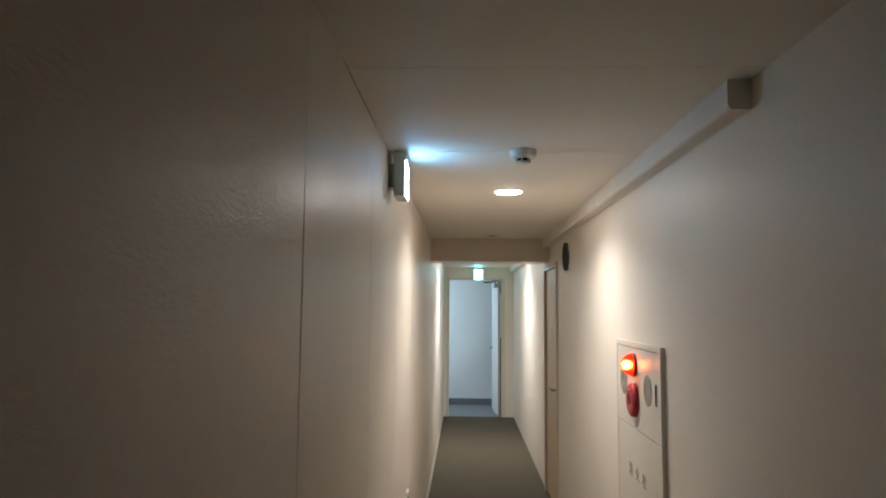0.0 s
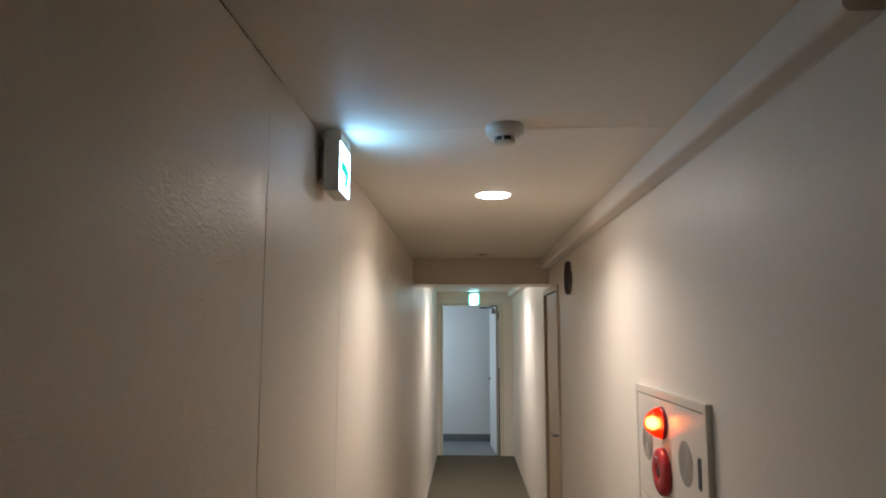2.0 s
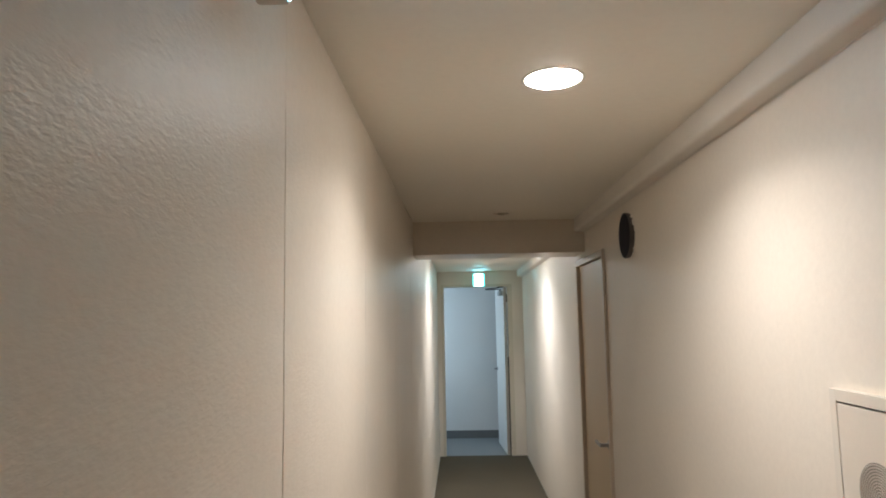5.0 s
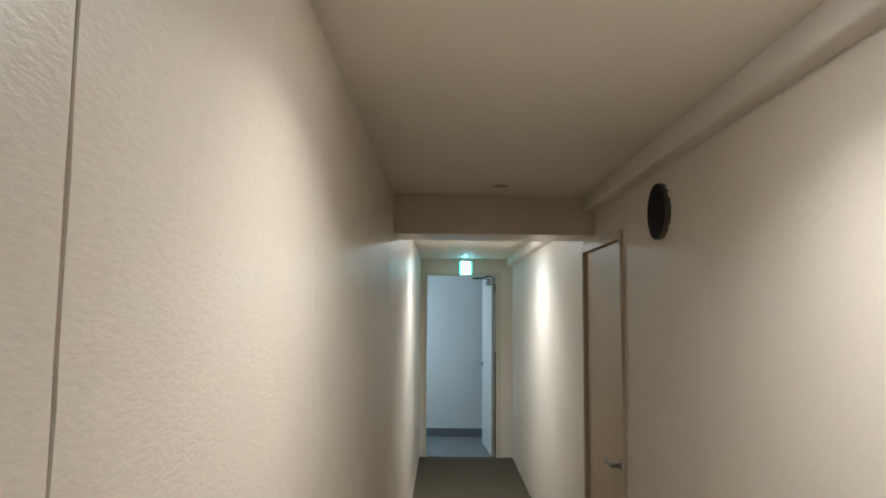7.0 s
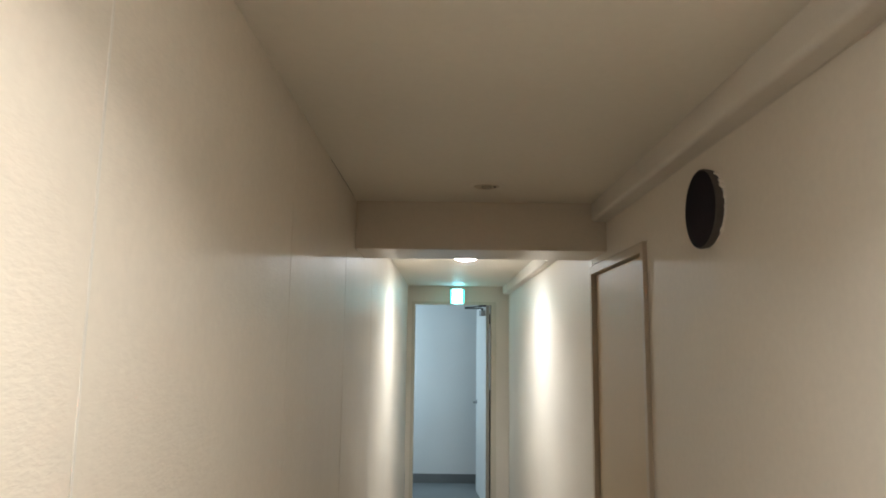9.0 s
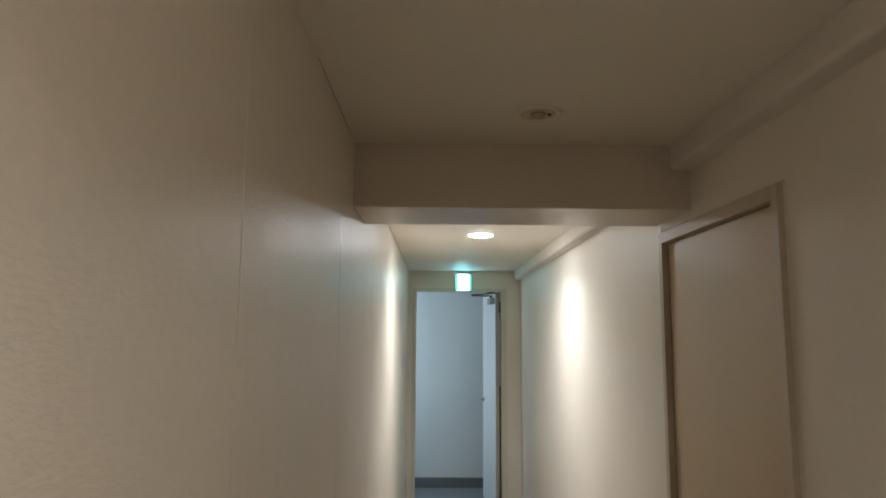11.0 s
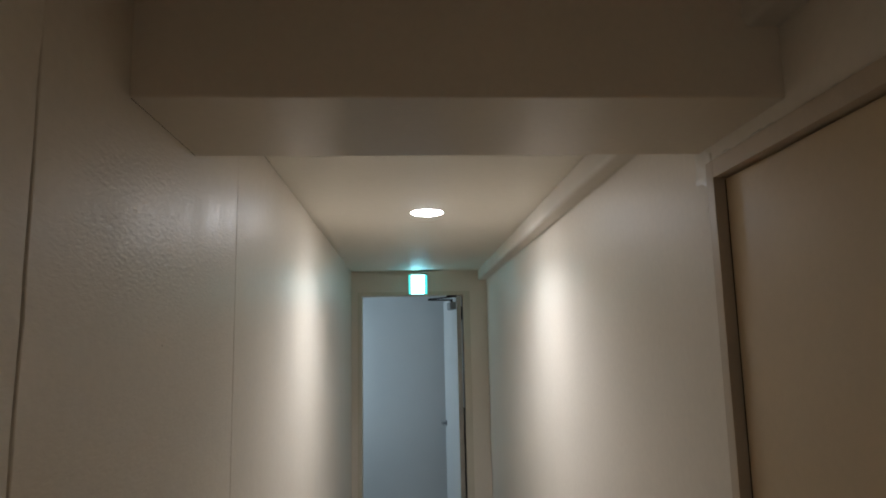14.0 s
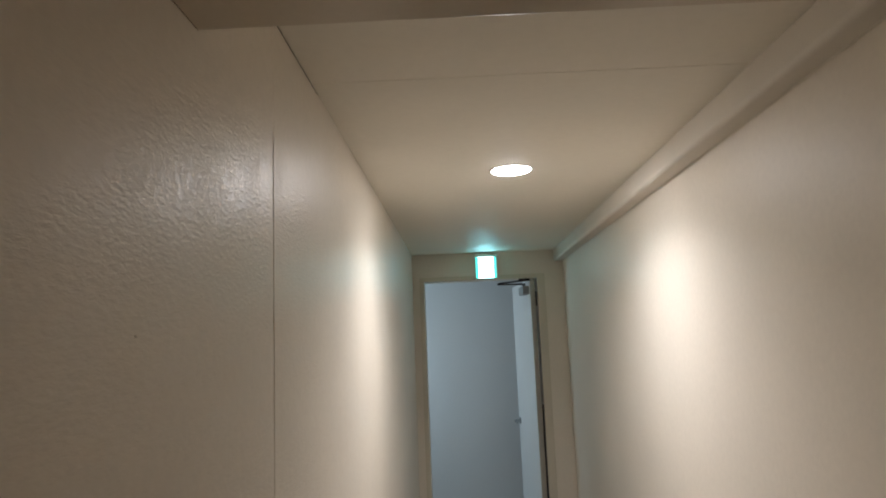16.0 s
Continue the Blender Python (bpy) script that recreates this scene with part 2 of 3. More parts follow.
def lathe(profile, steps=40, m=None, close=False):
    """Turns a profile of (radius, height) about z."""
    bm = bmesh.new()
    rings = []
    for r, z in profile:
        if r < 1e-6:
            rings.append([bm.verts.new((0, 0, z))])
        else:
            rings.append([bm.verts.new((r * math.cos(a), r * math.sin(a), z)) for a in [2 * math.pi * i / steps for i in range(steps)]])
    for a, b in zip(rings, rings[1:]):
        for i in range(steps):
            j = (i + 1) % steps
            if len(a) == 1 and len(b) == 1:
                continue
            if len(a) == 1:
                bm.faces.new((a[0], b[i], b[j]))
            elif len(b) == 1:
                bm.faces.new((a[i], b[0], a[j]))
            else:
                bm.faces.new((a[i], b[i], b[j], a[j]))
    bmesh.ops.recalc_face_normals(bm, faces=bm.faces[:])
    for f in bm.faces:
        f.smooth = True
    if m is not None:
        bmesh.ops.transform(bm, matrix=m, verts=bm.verts[:])
    return bm


def sweep(profile, y0, y1):
    """A closed profile of (x, z) drawn out along y, with end faces."""
    bm = bmesh.new()
    a = [bm.verts.new((x, y0, z)) for x, z in profile]
    b = [bm.verts.new((x, y1, z)) for x, z in profile]
    n = len(profile)
    for i in range(n):
        bm.faces.new((a[i], a[(i + 1) % n], b[(i + 1) % n], b[i]))
    bm.faces.new(a)
    bm.faces.new(b[::-1])
    bmesh.ops.recalc_face_normals(bm, faces=bm.faces[:])
    return bm


def rod(p, q, r, steps=12):
    """A round bar from p to q."""
    p, q = Vector(p), Vector(q)
    d = q - p
    m = Matrix.Translation(p) @ d.to_track_quat("Z", "Y").to_matrix().to_4x4()
    n = d.length
    return lathe([(0, 0), (r * 0.8, 0), (r, r * 0.2), (r, n - r * 0.2), (r * 0.8, n), (0, n)], steps, m)


def part(name, bm, mat, parent=None, label=""):
    """Links a bmesh as one mesh object, under a thing or a part."""
    me = bpy.data.meshes.new(name)
    bm.to_mesh(me)
    bm.free()
    me.materials.append(mat)
    ob = new(name, me)
    if parent is not None:
        ob.parent = parent
    return tagged(ob, label)


def thing(name, place, label, category, group="", kind=""):
    ob = new(name)
    ob.location = place
    ob.empty_display_size = 0.1
    return tagged(ob, label, category, group, kind)


def structure(name, bm, mat, label, category):
    return tagged(part(name, bm, mat), label, category, "", "structure")


# faces local -z of a lathe towards -x (out of the right wall)
OUT = Matrix.Rotation(radians(-90), 4, "Y")

# ---- the large structure ----
structure("floor", box(LEFT - 0.1, RIGHT + 0.1, BACK - 0.1, END + 0.03, -0.12, 0.0), MAT_FLOOR, "dull grey-brown vinyl corridor floor", "floor")

cb = bmesh.new()
CEIL_JOINTS = [BACK - 0.1, 1.865, 2.752, BEAM_Y[0] + 0.1]
for a, b in zip(CEIL_JOINTS, CEIL_JOINTS[1:]):
    box(LEFT - 0.1, RIGHT + 0.1, a + 0.0012, b - 0.0012, TOP, TOP + 0.012, 0.0012, cb)
FAR_JOINTS = [BEAM_Y[1] - 0.1, 6.926, END + 0.1]
for a, b in zip(FAR_JOINTS, FAR_JOINTS[1:]):
    box(LEFT + 0.0010, RIGHT + 0.1, a + 0.0012, b - 0.0012, TOP_FAR, TOP_FAR + 0.012, 0.0012, cb)
box(LEFT - 0.1, RIGHT + 0.1, BEAM_Y[1] - 0.1, END + 0.1, TOP_FAR + 0.0125, TOP + 0.0128, 0, cb)
box(LEFT - 0.1, RIGHT + 0.1, BACK - 0.1, END + 0.1, TOP + 0.013, TOP + 0.12, 0, cb)
structure("ceiling", cb, MAT_CEIL, "cream painted ceiling boards with fine joints", "ceiling")
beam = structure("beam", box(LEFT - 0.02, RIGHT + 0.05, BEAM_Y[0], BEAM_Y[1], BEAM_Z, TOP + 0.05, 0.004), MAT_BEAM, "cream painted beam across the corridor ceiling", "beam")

part("crack", box(LEFT, LEFT + 0.0013, BEAM_Y[0] + 0.004, BEAM_Y[1] - 0.003, BEAM_Z - 0.0004, BEAM_Z + 0.004), MAT_JOINT, beam, "dark crack along the beam edge")
wall_left = structure("wall_left", box(LEFT - 0.15, LEFT - 0.006, BACK - 0.1, END + 0.12, -0.1, TOP + 0.1), MAT_JOINT,
                      "cream painted corridor wall of tall panels", "wall")

rb = bmesh.new()
SD_Y, SD_Z = (5.488, 6.212), 1.933    # opening of the side door
box(RIGHT, RIGHT + 0.15, BACK - 0.1, SD_Y[0] - 0.026, -0.1, TOP + 0.1, 0, rb)
box(RIGHT, RIGHT + 0.15, SD_Y[1] + 0.026, END + 0.12, -0.1, TOP + 0.1, 0, rb)
box(RIGHT, RIGHT + 0.15, SD_Y[0] - 0.026, SD_Y[1] + 0.026, SD_Z + 0.03, TOP + 0.1, 0, rb)
structure("wall_right", rb, MAT_WALL, "smooth cream painted corridor wall", "wall")

ED_X, ED_Z = (0.15, 0.922), 2.0      # opening of the end door
eb = bmesh.new()
box(LEFT + 0.003, ED_X[0] - 0.032, END, END + 0.118, -0.1, TOP_FAR - 0.0005, 0, eb)
box(ED_X[1] + 0.053, RIGHT, END, END + 0.118, -0.1, TOP_FAR - 0.0005, 0, eb)
box(ED_X[0] - 0.032, ED_X[1] + 0.053, END, END + 0.118, ED_Z + 0.03, TOP_FAR - 0.0005, 0, eb)
wall_end = structure("wall_end", eb, MAT_WALL, "cream painted wall round the end door", "wall")
part("joint_filler", box(LEFT, LEFT + 0.004, END - 0.0005, END + 0.02, 0.42, TOP_FAR - 0.001), MAT_WALL, wall_end)
structure("wall_back", box(LEFT - 0.1, RIGHT + 0.1, BACK - 0.1, BACK, -0.1, TOP + 0.1), MAT_WALL, "cream painted wall closing the corridor", "wall")

# landing behind the end door
structure("floor_landing", box(LAND_X[0] - 0.1, LAND_X[1] + 0.1, END + 0.031, LAND_Y + 0.1, -0.12, -0.004), MAT_LFLOOR, "blue-grey vinyl landing floor", "floor")
structure("ceiling_landing", box(LAND_X[0] - 0.1, LAND_X[1] + 0.1, END + 0.12, LAND_Y + 0.1, 2.40, 2.50), MAT_LWALL, "white landing ceiling", "ceiling")
structure("wall_landing_north", box(LAND_X[0] - 0.1, LAND_X[1] + 0.1, LAND_Y, LAND_Y + 0.12, -0.1, 2.40), MAT_LWALL, "pale white painted landing wall", "wall")
structure("wall_landing_east", box(LAND_X[1], LAND_X[1] + 0.1, END + 0.12, LAND_Y, -0.1, 2.40), MAT_LWALL, "pale white painted landing wall", "wall")
structure("wall_landing_south", box(LAND_X[0] - 0.1, LEFT - 0.151, END + 0.02, END + 0.12, -0.1, 2.40), MAT_LWALL, "pale white painted landing wall", "wall")
structure("wall_landing_head", box(LEFT - 0.15, LAND_X[1], END + 0.12, END + 0.14, TOP + 0.1, 2.40), MAT_LWALL, "pale white painted wall above the door", "wall")
wb = bmesh.new()
W_Y, W_Z = (10.26, 11.06), (0.95, 2.05)
x0, x1 = LAND_X[0] - 0.1, LAND_X[0]
box(x0, x1, END + 0.12, W_Y[0], -0.1, 2.40, 0, wb)
box(x0, x1, W_Y[1], LAND_Y, -0.1, 2.40, 0, wb)
box(x0, x1, W_Y[0], W_Y[1], -0.1, W_Z[0], 0, wb)
box(x0, x1, W_Y[0], W_Y[1], W_Z[1], 2.40, 0, wb)
structure("wall_landing_west", wb, MAT_LWALL, "pale white painted landing wall with a window", "wall")
win = thing("window_1", (LAND_X[0] - 0.07, 10.66, W_Z[0]), "white framed landing window", "window", "", "structure")
fb = bmesh.new()
for a in (box(-0.02, 0.02, -0.4, -0.36, 0, 1.1), box(-0.02, 0.02, 0.36, 0.4, 0, 1.1), box(-0.02, 0.02, -0.36, 0.36, 0, 0.04), box(-0.02, 0.02, -0.36, 0.36, 1.06, 1.1)):
    join(fb, a)
part("window_frame", fb, MAT_LEAF2, win)
pane = part("pane", box(-0.003, 0.003, -0.36, 0.36, 0.04, 1.06), MAT_GLASS, win)
pane.visible_shadow = False
structure("baseboard_landing", box(LAND_X[0], LAND_X[1], LAND_Y - 0.012, LAND_Y, -0.004, 0.10, 0.002), MAT_LBASE, "dark grey skirting along the landing wall", "baseboard")
structure("baseboard", box(LEFT, LEFT + 0.006, 3.0, END, 0.0, 0.06, 0.002), MAT_BASE, "low cream skirting along the panel wall", "baseboard")


# ---- corridor things ----
def downlight(place, mat, group):
    ob = thing("downlight", place, "round ceiling downlight with domed diffuser, lit", "ceiling lamp", group)
    part("trim_ring", lathe([(0.0685, 0.0), (0.0685, -0.0012), (0.073, -0.0018), (0.078, -0.0008), (0.078, 0.0)], 48), MAT_PLASTIC, ob)
    part("diffuser", lathe([(0.0, -0.0078), (0.025, -0.0074), (0.045, -0.0062), (0.058, -0.0044), (0.065, -0.0024), (0.0680, 0.0)], 48), mat, ob, "glowing white diffuser")
    return ob


downlight(LAMP1, MAT_LAMP1, "corridor downlights")
downlight(LAMP2, MAT_LAMP2, "corridor downlights")


def dead_downlight(place):
    ob = thing("downlight", place, "round ceiling downlight with unlit bulb", "ceiling lamp", "corridor downlights")
    part("trim_ring", lathe([(0.047, -0.003), (0.055, -0.007), (0.064, -0.004), (0.066, 0.0)], 48), MAT_CEIL, ob)
    part("reflector", lathe([(0.047, -0.003), (0.040, -0.0015), (0.0, -0.001)], 48), MAT_REFLECT, ob, "dull brassy reflector")
    part("bulb", lathe([(0.0, -0.013), (0.010, -0.012), (0.018, -0.008), (0.020, -0.004), (0.018, -0.0015)], 32), MAT_BULB, ob, "unlit frosted bulb")
    part("bulb_clip", box(0.026, 0.034, -0.003, 0.003, -0.006, -0.0016, 0.001), MAT_DARK, ob)
    return ob


dead_downlight((0.592, 5.69, TOP))


def smoke_detector(place):
    ob = thing("smoke_detector", place, "white round smoke detector on the ceiling", "smoke detector")
    part("base", lathe([(0.0, 0.0), (0.052, 0.0), (0.052, -0.006), (0.051, -0.020), (0.046, -0.028), (0.030, -0.031), (0.0, -0.031)], 48), MAT_PLASTIC, ob)
    part("chamber", lathe([(0.024, -0.030), (0.024, -0.043)], 32), MAT_DARK, ob, "dark smoke inlet")
    for i in range(6):
        a = radians(60 * i + 15)
        rib = box(0.022, 0.029, -0.0025, 0.0025, -0.044, -0.030, 0.0008)
        bmesh.ops.transform(rib, matrix=Matrix.Rotation(a, 4, "Z"), verts=rib.verts[:])
        part("rib", rib, MAT_PLASTIC, ob)
    part("cap", lathe([(0.0, -0.050), (0.018, -0.050), (0.027, -0.047), (0.030, -0.043), (0.0, -0.0425)], 40), MAT_PLASTIC, ob)
    return ob


smoke_detector((0.588, 2.74, TOP))


def trunking(y0, y1, top, cap, h):
    ob = thing("cable_trunking", (RIGHT, y0, top), "cream plastic cable trunking under the ceiling", "trunking", "cable trunking")
    w, r = 0.060, 0.014
    prof = [(-0.0005, -0.0005), (-w, -0.0005)]
    prof += [(-w + r - r * math.cos(radians(a)), -h + r - r * math.sin(radians(a))) for a in range(0, 91, 15)]
    prof += [(-0.003, -h), (-0.0005, -h + 0.0025)]
    part("back_channel", box(-0.0032, 0.0, 0.014 if cap else 0.0005, y1 - y0 - 0.0005, -h - 0.0022, -h + 0.01, 0.0006), MAT_DUCT, ob)
    part("cover", sweep(prof, 0.012 if cap else 0.0, y1 - y0), MAT_DUCT, ob)
    if cap:
        big = [(x * 1.03 if x < -0.001 else x, z * 1.02) for x, z in prof]
        part("end_cap", sweep(big, 0.0, 0.016), MAT_DUCT, ob)
    return ob


trunking(1.955, BEAM_Y[0], TOP, True, 0.078)
trunking(BEAM_Y[1], END, TOP_FAR, False, 0.078)


def exit_sign_wall():
    ob = thing("exit_sign", (LEFT, 2.808, 2.03), "lit exit sign box with green arrow on the wall", "exit sign")
    part("mounting_plate", box(0.0, 0.026, -0.030, 0.045, 0.040, 0.135, 0.003), MAT_SIGNBOX, ob)
    part("housing", box(0.024, 0.066, -0.074, 0.074, 0.0, 0.172, 0.004), MAT_SIGNBOX, ob)
    part("face", box(0.0655, 0.0690, -0.069, 0.069, 0.004, 0.138, 0.001), MAT_SIGN_WHITE, ob, "glowing white face")
    part("top_trim", box(0.0655, 0.0690, -0.073, 0.073, 0.140, 0.171, 0.001), MAT_SIGNBOX, ob)
    ab = bmesh.new()
    for p, q, half in (((-0.048, 0.078), (0.032, 0.066), 0.015), ((0.032, 0.064), (0.002, 0.028), 0.013), ((-0.004, 0.118), (0.016, 0.080), 0.002)):
        d = Vector((0, q[0] - p[0], q[1] - p[1]))
        bar = box(-0.0006, 0.0006, -0.008, d.length + 0.006, -half, half)
        join(ab, bar, Matrix.Translation((0.0697, p[0], p[1])) @ Matrix.Rotation(math.atan2(d.z, d.y), 4, "X"))
    part("arrow", ab, MAT_SIGN_GREEN, ob, "green arrow mark")
    return ob


exit_sign_wall()


def exit_sign_end():
    ob = thing("exit_sign", (0.578, END, 2.004), "small lit green and white exit sign above the door", "exit sign")
    part("housing", box(-0.072, 0.072, -0.045, 0.0, 0.0, 0.172, 0.004), MAT_SIGNBOX, ob)
    part("face", box(-0.051, 0.051, -0.0485, -0.0445, 0.006, 0.148, 0.001), MAT_END_WHITE, ob, "glowing white face")
    for s in (-1, 1):
        a, b = sorted((s * 0.0515, s * 0.069))
        part("side_band", box(a, b, -0.0485, -0.0445, 0.006, 0.148, 0.001), MAT_END_GREEN, ob, "glowing green band")
    part("top_trim", box(-0.071, 0.071, -0.0485, -0.0445, 0.150, 0.171, 0.001), MAT_SIGNBOX, ob)
    return ob


exit_sign_end()


def round_vent(place):
    ob = thing("round_vent", place, "round black vent cover with grey rim on the wall", "vent")
    part("rim", lathe([(0.097, 0.0), (0.099, 0.008), (0.101, 0.020), (0.100, 0.024), (0.097, 0.025)], 56, OUT.copy()), MAT_RIM, ob, "scuffed grey rim")
    part("face", lathe([(0.0, 0.024), (0.05, 0.0245), (0.090, 0.0255), (0.0975, 0.0245)], 56, OUT.copy()), MAT_VENT, ob, "matt black face")
    cb2 = bmesh.new()
    rng = random.Random(4)
    for i in range(44):
        a = 2 * math.pi * i / 44
        s = 0.003 + 0.005 * rng.random() ** 2
        blob = bmesh.new()
        bmesh.ops.create_icosphere(blob, subdivisions=2, radius=1.0)
        join(cb2, blob, Matrix.Translation((-0.001, 0.096 * math.cos(a), 0.096 * math.sin(a))) @ Matrix.Rotation(a, 4, "X") @ Matrix.Diagonal((s * (0.7 + 1.6 * rng.random()), s, 0.010, 1)))
    for f in cb2.faces:
        f.smooth = True
    part("sealant", cb2, MAT_WALL, ob, "lumpy painted sealant")
    return ob


round_vent((RIGHT, 4.946, 1.971))


def lettering(words, size):
    """A flat mesh of words in the built-in font, in the xy plane, centred."""
    cu = bpy.data.curves.new("lettering", "FONT")
    cu.body, cu.size, cu.align_x, cu.align_y, cu.extrude = words, size, "CENTER", "CENTER", 0.0004
    tmp = bpy.data.objects.new("lettering", cu)
    scene.collection.objects.link(tmp)
    me = bpy.data.meshes.new_from_object(tmp.evaluated_get(bpy.context.evaluated_depsgraph_get()))
    bpy.data.objects.remove(tmp)
    bm = bmesh.new()
    bm.from_mesh(me)
    bpy.data.meshes.remove(me)
    return bm


def hydrant_cabinet():
    # local: x out of the wall is negative, y along the wall, z up from the floor
    ob = thing("fire_hydrant_cabinet", (RIGHT, 3.078, 0.10), "flush ivory steel fire hydrant cabinet with lit red beacon", "fire cabinet")
    body = bmesh.new()
    for b in ((-0.347, -0.325, 0.0, 1.368), (0.325, 0.347, 0.0, 1.368)):
        box(-0.018, 0.0, b[0], b[1], b[2], b[3], 0.0008, body)
    box(-0.018, 0.0, -0.325, 0.325, 1.345, 1.368, 0.0008, body)
    box(-0.018, 0.0, -0.325, 0.325, 0.0, 0.02, 0.002, body)
    part("frame", body, MAT_CAB, ob)
    part("backing", box(-0.004, 0.0, -0.325, 0.325, 0.02, 1.345), MAT_DARK, ob)
    part("upper_panel", box(-0.0165, -0.0045, -0.3243, 0.3249, 1.0095, 1.341, 0.0015), MAT_CAB, ob)
    door = part("lower_door", box(-0.0165, -0.0045, -0.3243, 0.3249, 0.022, 1.0065, 0.0015), MAT_CAB, ob)
    for i, ch in enumerate("消火栓"):
        tb = lettering(ch, 0.062)
        m = Matrix(((0, 0, -1, -0.0172), (-1, 0, 0, 0.107 - 0.105 * i), (0, 1, 0, 0.820), (0, 0, 0, 1)))
        bmesh.ops.transform(tb, matrix=m, verts=tb.verts[:])
        part("character", tb, MAT_LETTER, door, "grey painted character")
    for yc in (0.210, -0.172):
        g = part("speaker_grille", lathe([(0.0, 0.0004), (0.0605, 0.0004), (0.0610, 0.0)], 48, Matrix.Translation((-0.0166, yc, 1.189)) @ OUT), MAT_GRILLE_BACK, ob, "round slotted grille")
        for k in range(11):
            r = 0.0055 + 0.0052 * k
            ring = lathe([(r - 0.0013, 0.0002), (r - 0.0013, 0.0010), (r + 0.0013, 0.0010), (r + 0.0013, 0.0002)], 40, Matrix.Translation((-0.0166, yc, 1.189)) @ OUT)
            for f in ring.faces:
                f.smooth = False
            part("ring", ring, MAT_GRILLE, g)
    latch = part("latch", box(-0.0195, -0.016, -0.296, -0.276, 1.144, 1.226, 0.001), MAT_GREYMETAL, ob, "recessed dark metal latch")
    part("slot", box(-0.0205, -0.0192, -0.291, -0.281, 1.149, 1.221, 0.0004), MAT_DARK, latch)
    # beacon
    bc = Matrix.Translation((-0.0166, 0.028, 1.272)) @ OUT
    beacon = part("beacon", lathe([(0.0, 0.0), (0.049, 0.0), (0.050, 0.004), (0.048, 0.010), (0.045, 0.012), (0.0, 0.012)], 48, bc), MAT_RED, ob, "red beacon base")
    part("lens", lathe([(0.046, 0.011), (0.0455, 0.017), (0.042, 0.026), (0.035, 0.036), (0.026, 0.046), (0.017, 0.053), (0.009, 0.0565), (0.0, 0.0575)], 48, bc), MAT_LENS, beacon, "glowing red domed lens")
    part("bulb", lathe([(0.0, 0.013), (0.009, 0.014), (0.013, 0.019), (0.0135, 0.030), (0.011, 0.040), (0.006, 0.045), (0.0, 0.046)], 32, bc), MAT_REDBULB, beacon, "lit orange bulb")
    # push button
    pc = Matrix.Translation((-0.0166, 0.028, 1.126)) @ OUT
    button = part("call_button", lathe([(0.0, 0.0), (0.070, 0.0), (0.071, 0.009), (0.068, 0.017), (0.060, 0.022), (0.045, 0.0245), (0.030, 0.0245), (0.023, 0.022), (0.020, 0.017), (0.0, 0.017)], 56, pc), MAT_RED, ob, "round red call point")
    part("push_plate", lathe([(0.0, 0.0215), (0.014, 0.021), (0.017, 0.0195), (0.018, 0.017)], 32, pc), MAT_DARK, button, "dark push button")
    part("name_bar", box(-0.0420, -0.0402, 0.014, 0.042, 1.167, 1.1715, 0.0004), MAT_PLASTIC, button, "white lettering bar")
    return ob


hydrant_cabinet()


def wall_outlet(place):
    ob = thing("wall_outlet", place, "white plastic wall outlet plate", "outlet")
    part("plate", box(0.0, 0.008, -0.035, 0.035, -0.06, 0.06, 0.002), MAT_PLASTIC, ob)
    part("socket", box(0.0078, 0.010, -0.012, 0.012, -0.03, 0.03, 0.001), MAT_DARK, ob)
    return ob


wall_outlet((LEFT, 3.80, 0.585))


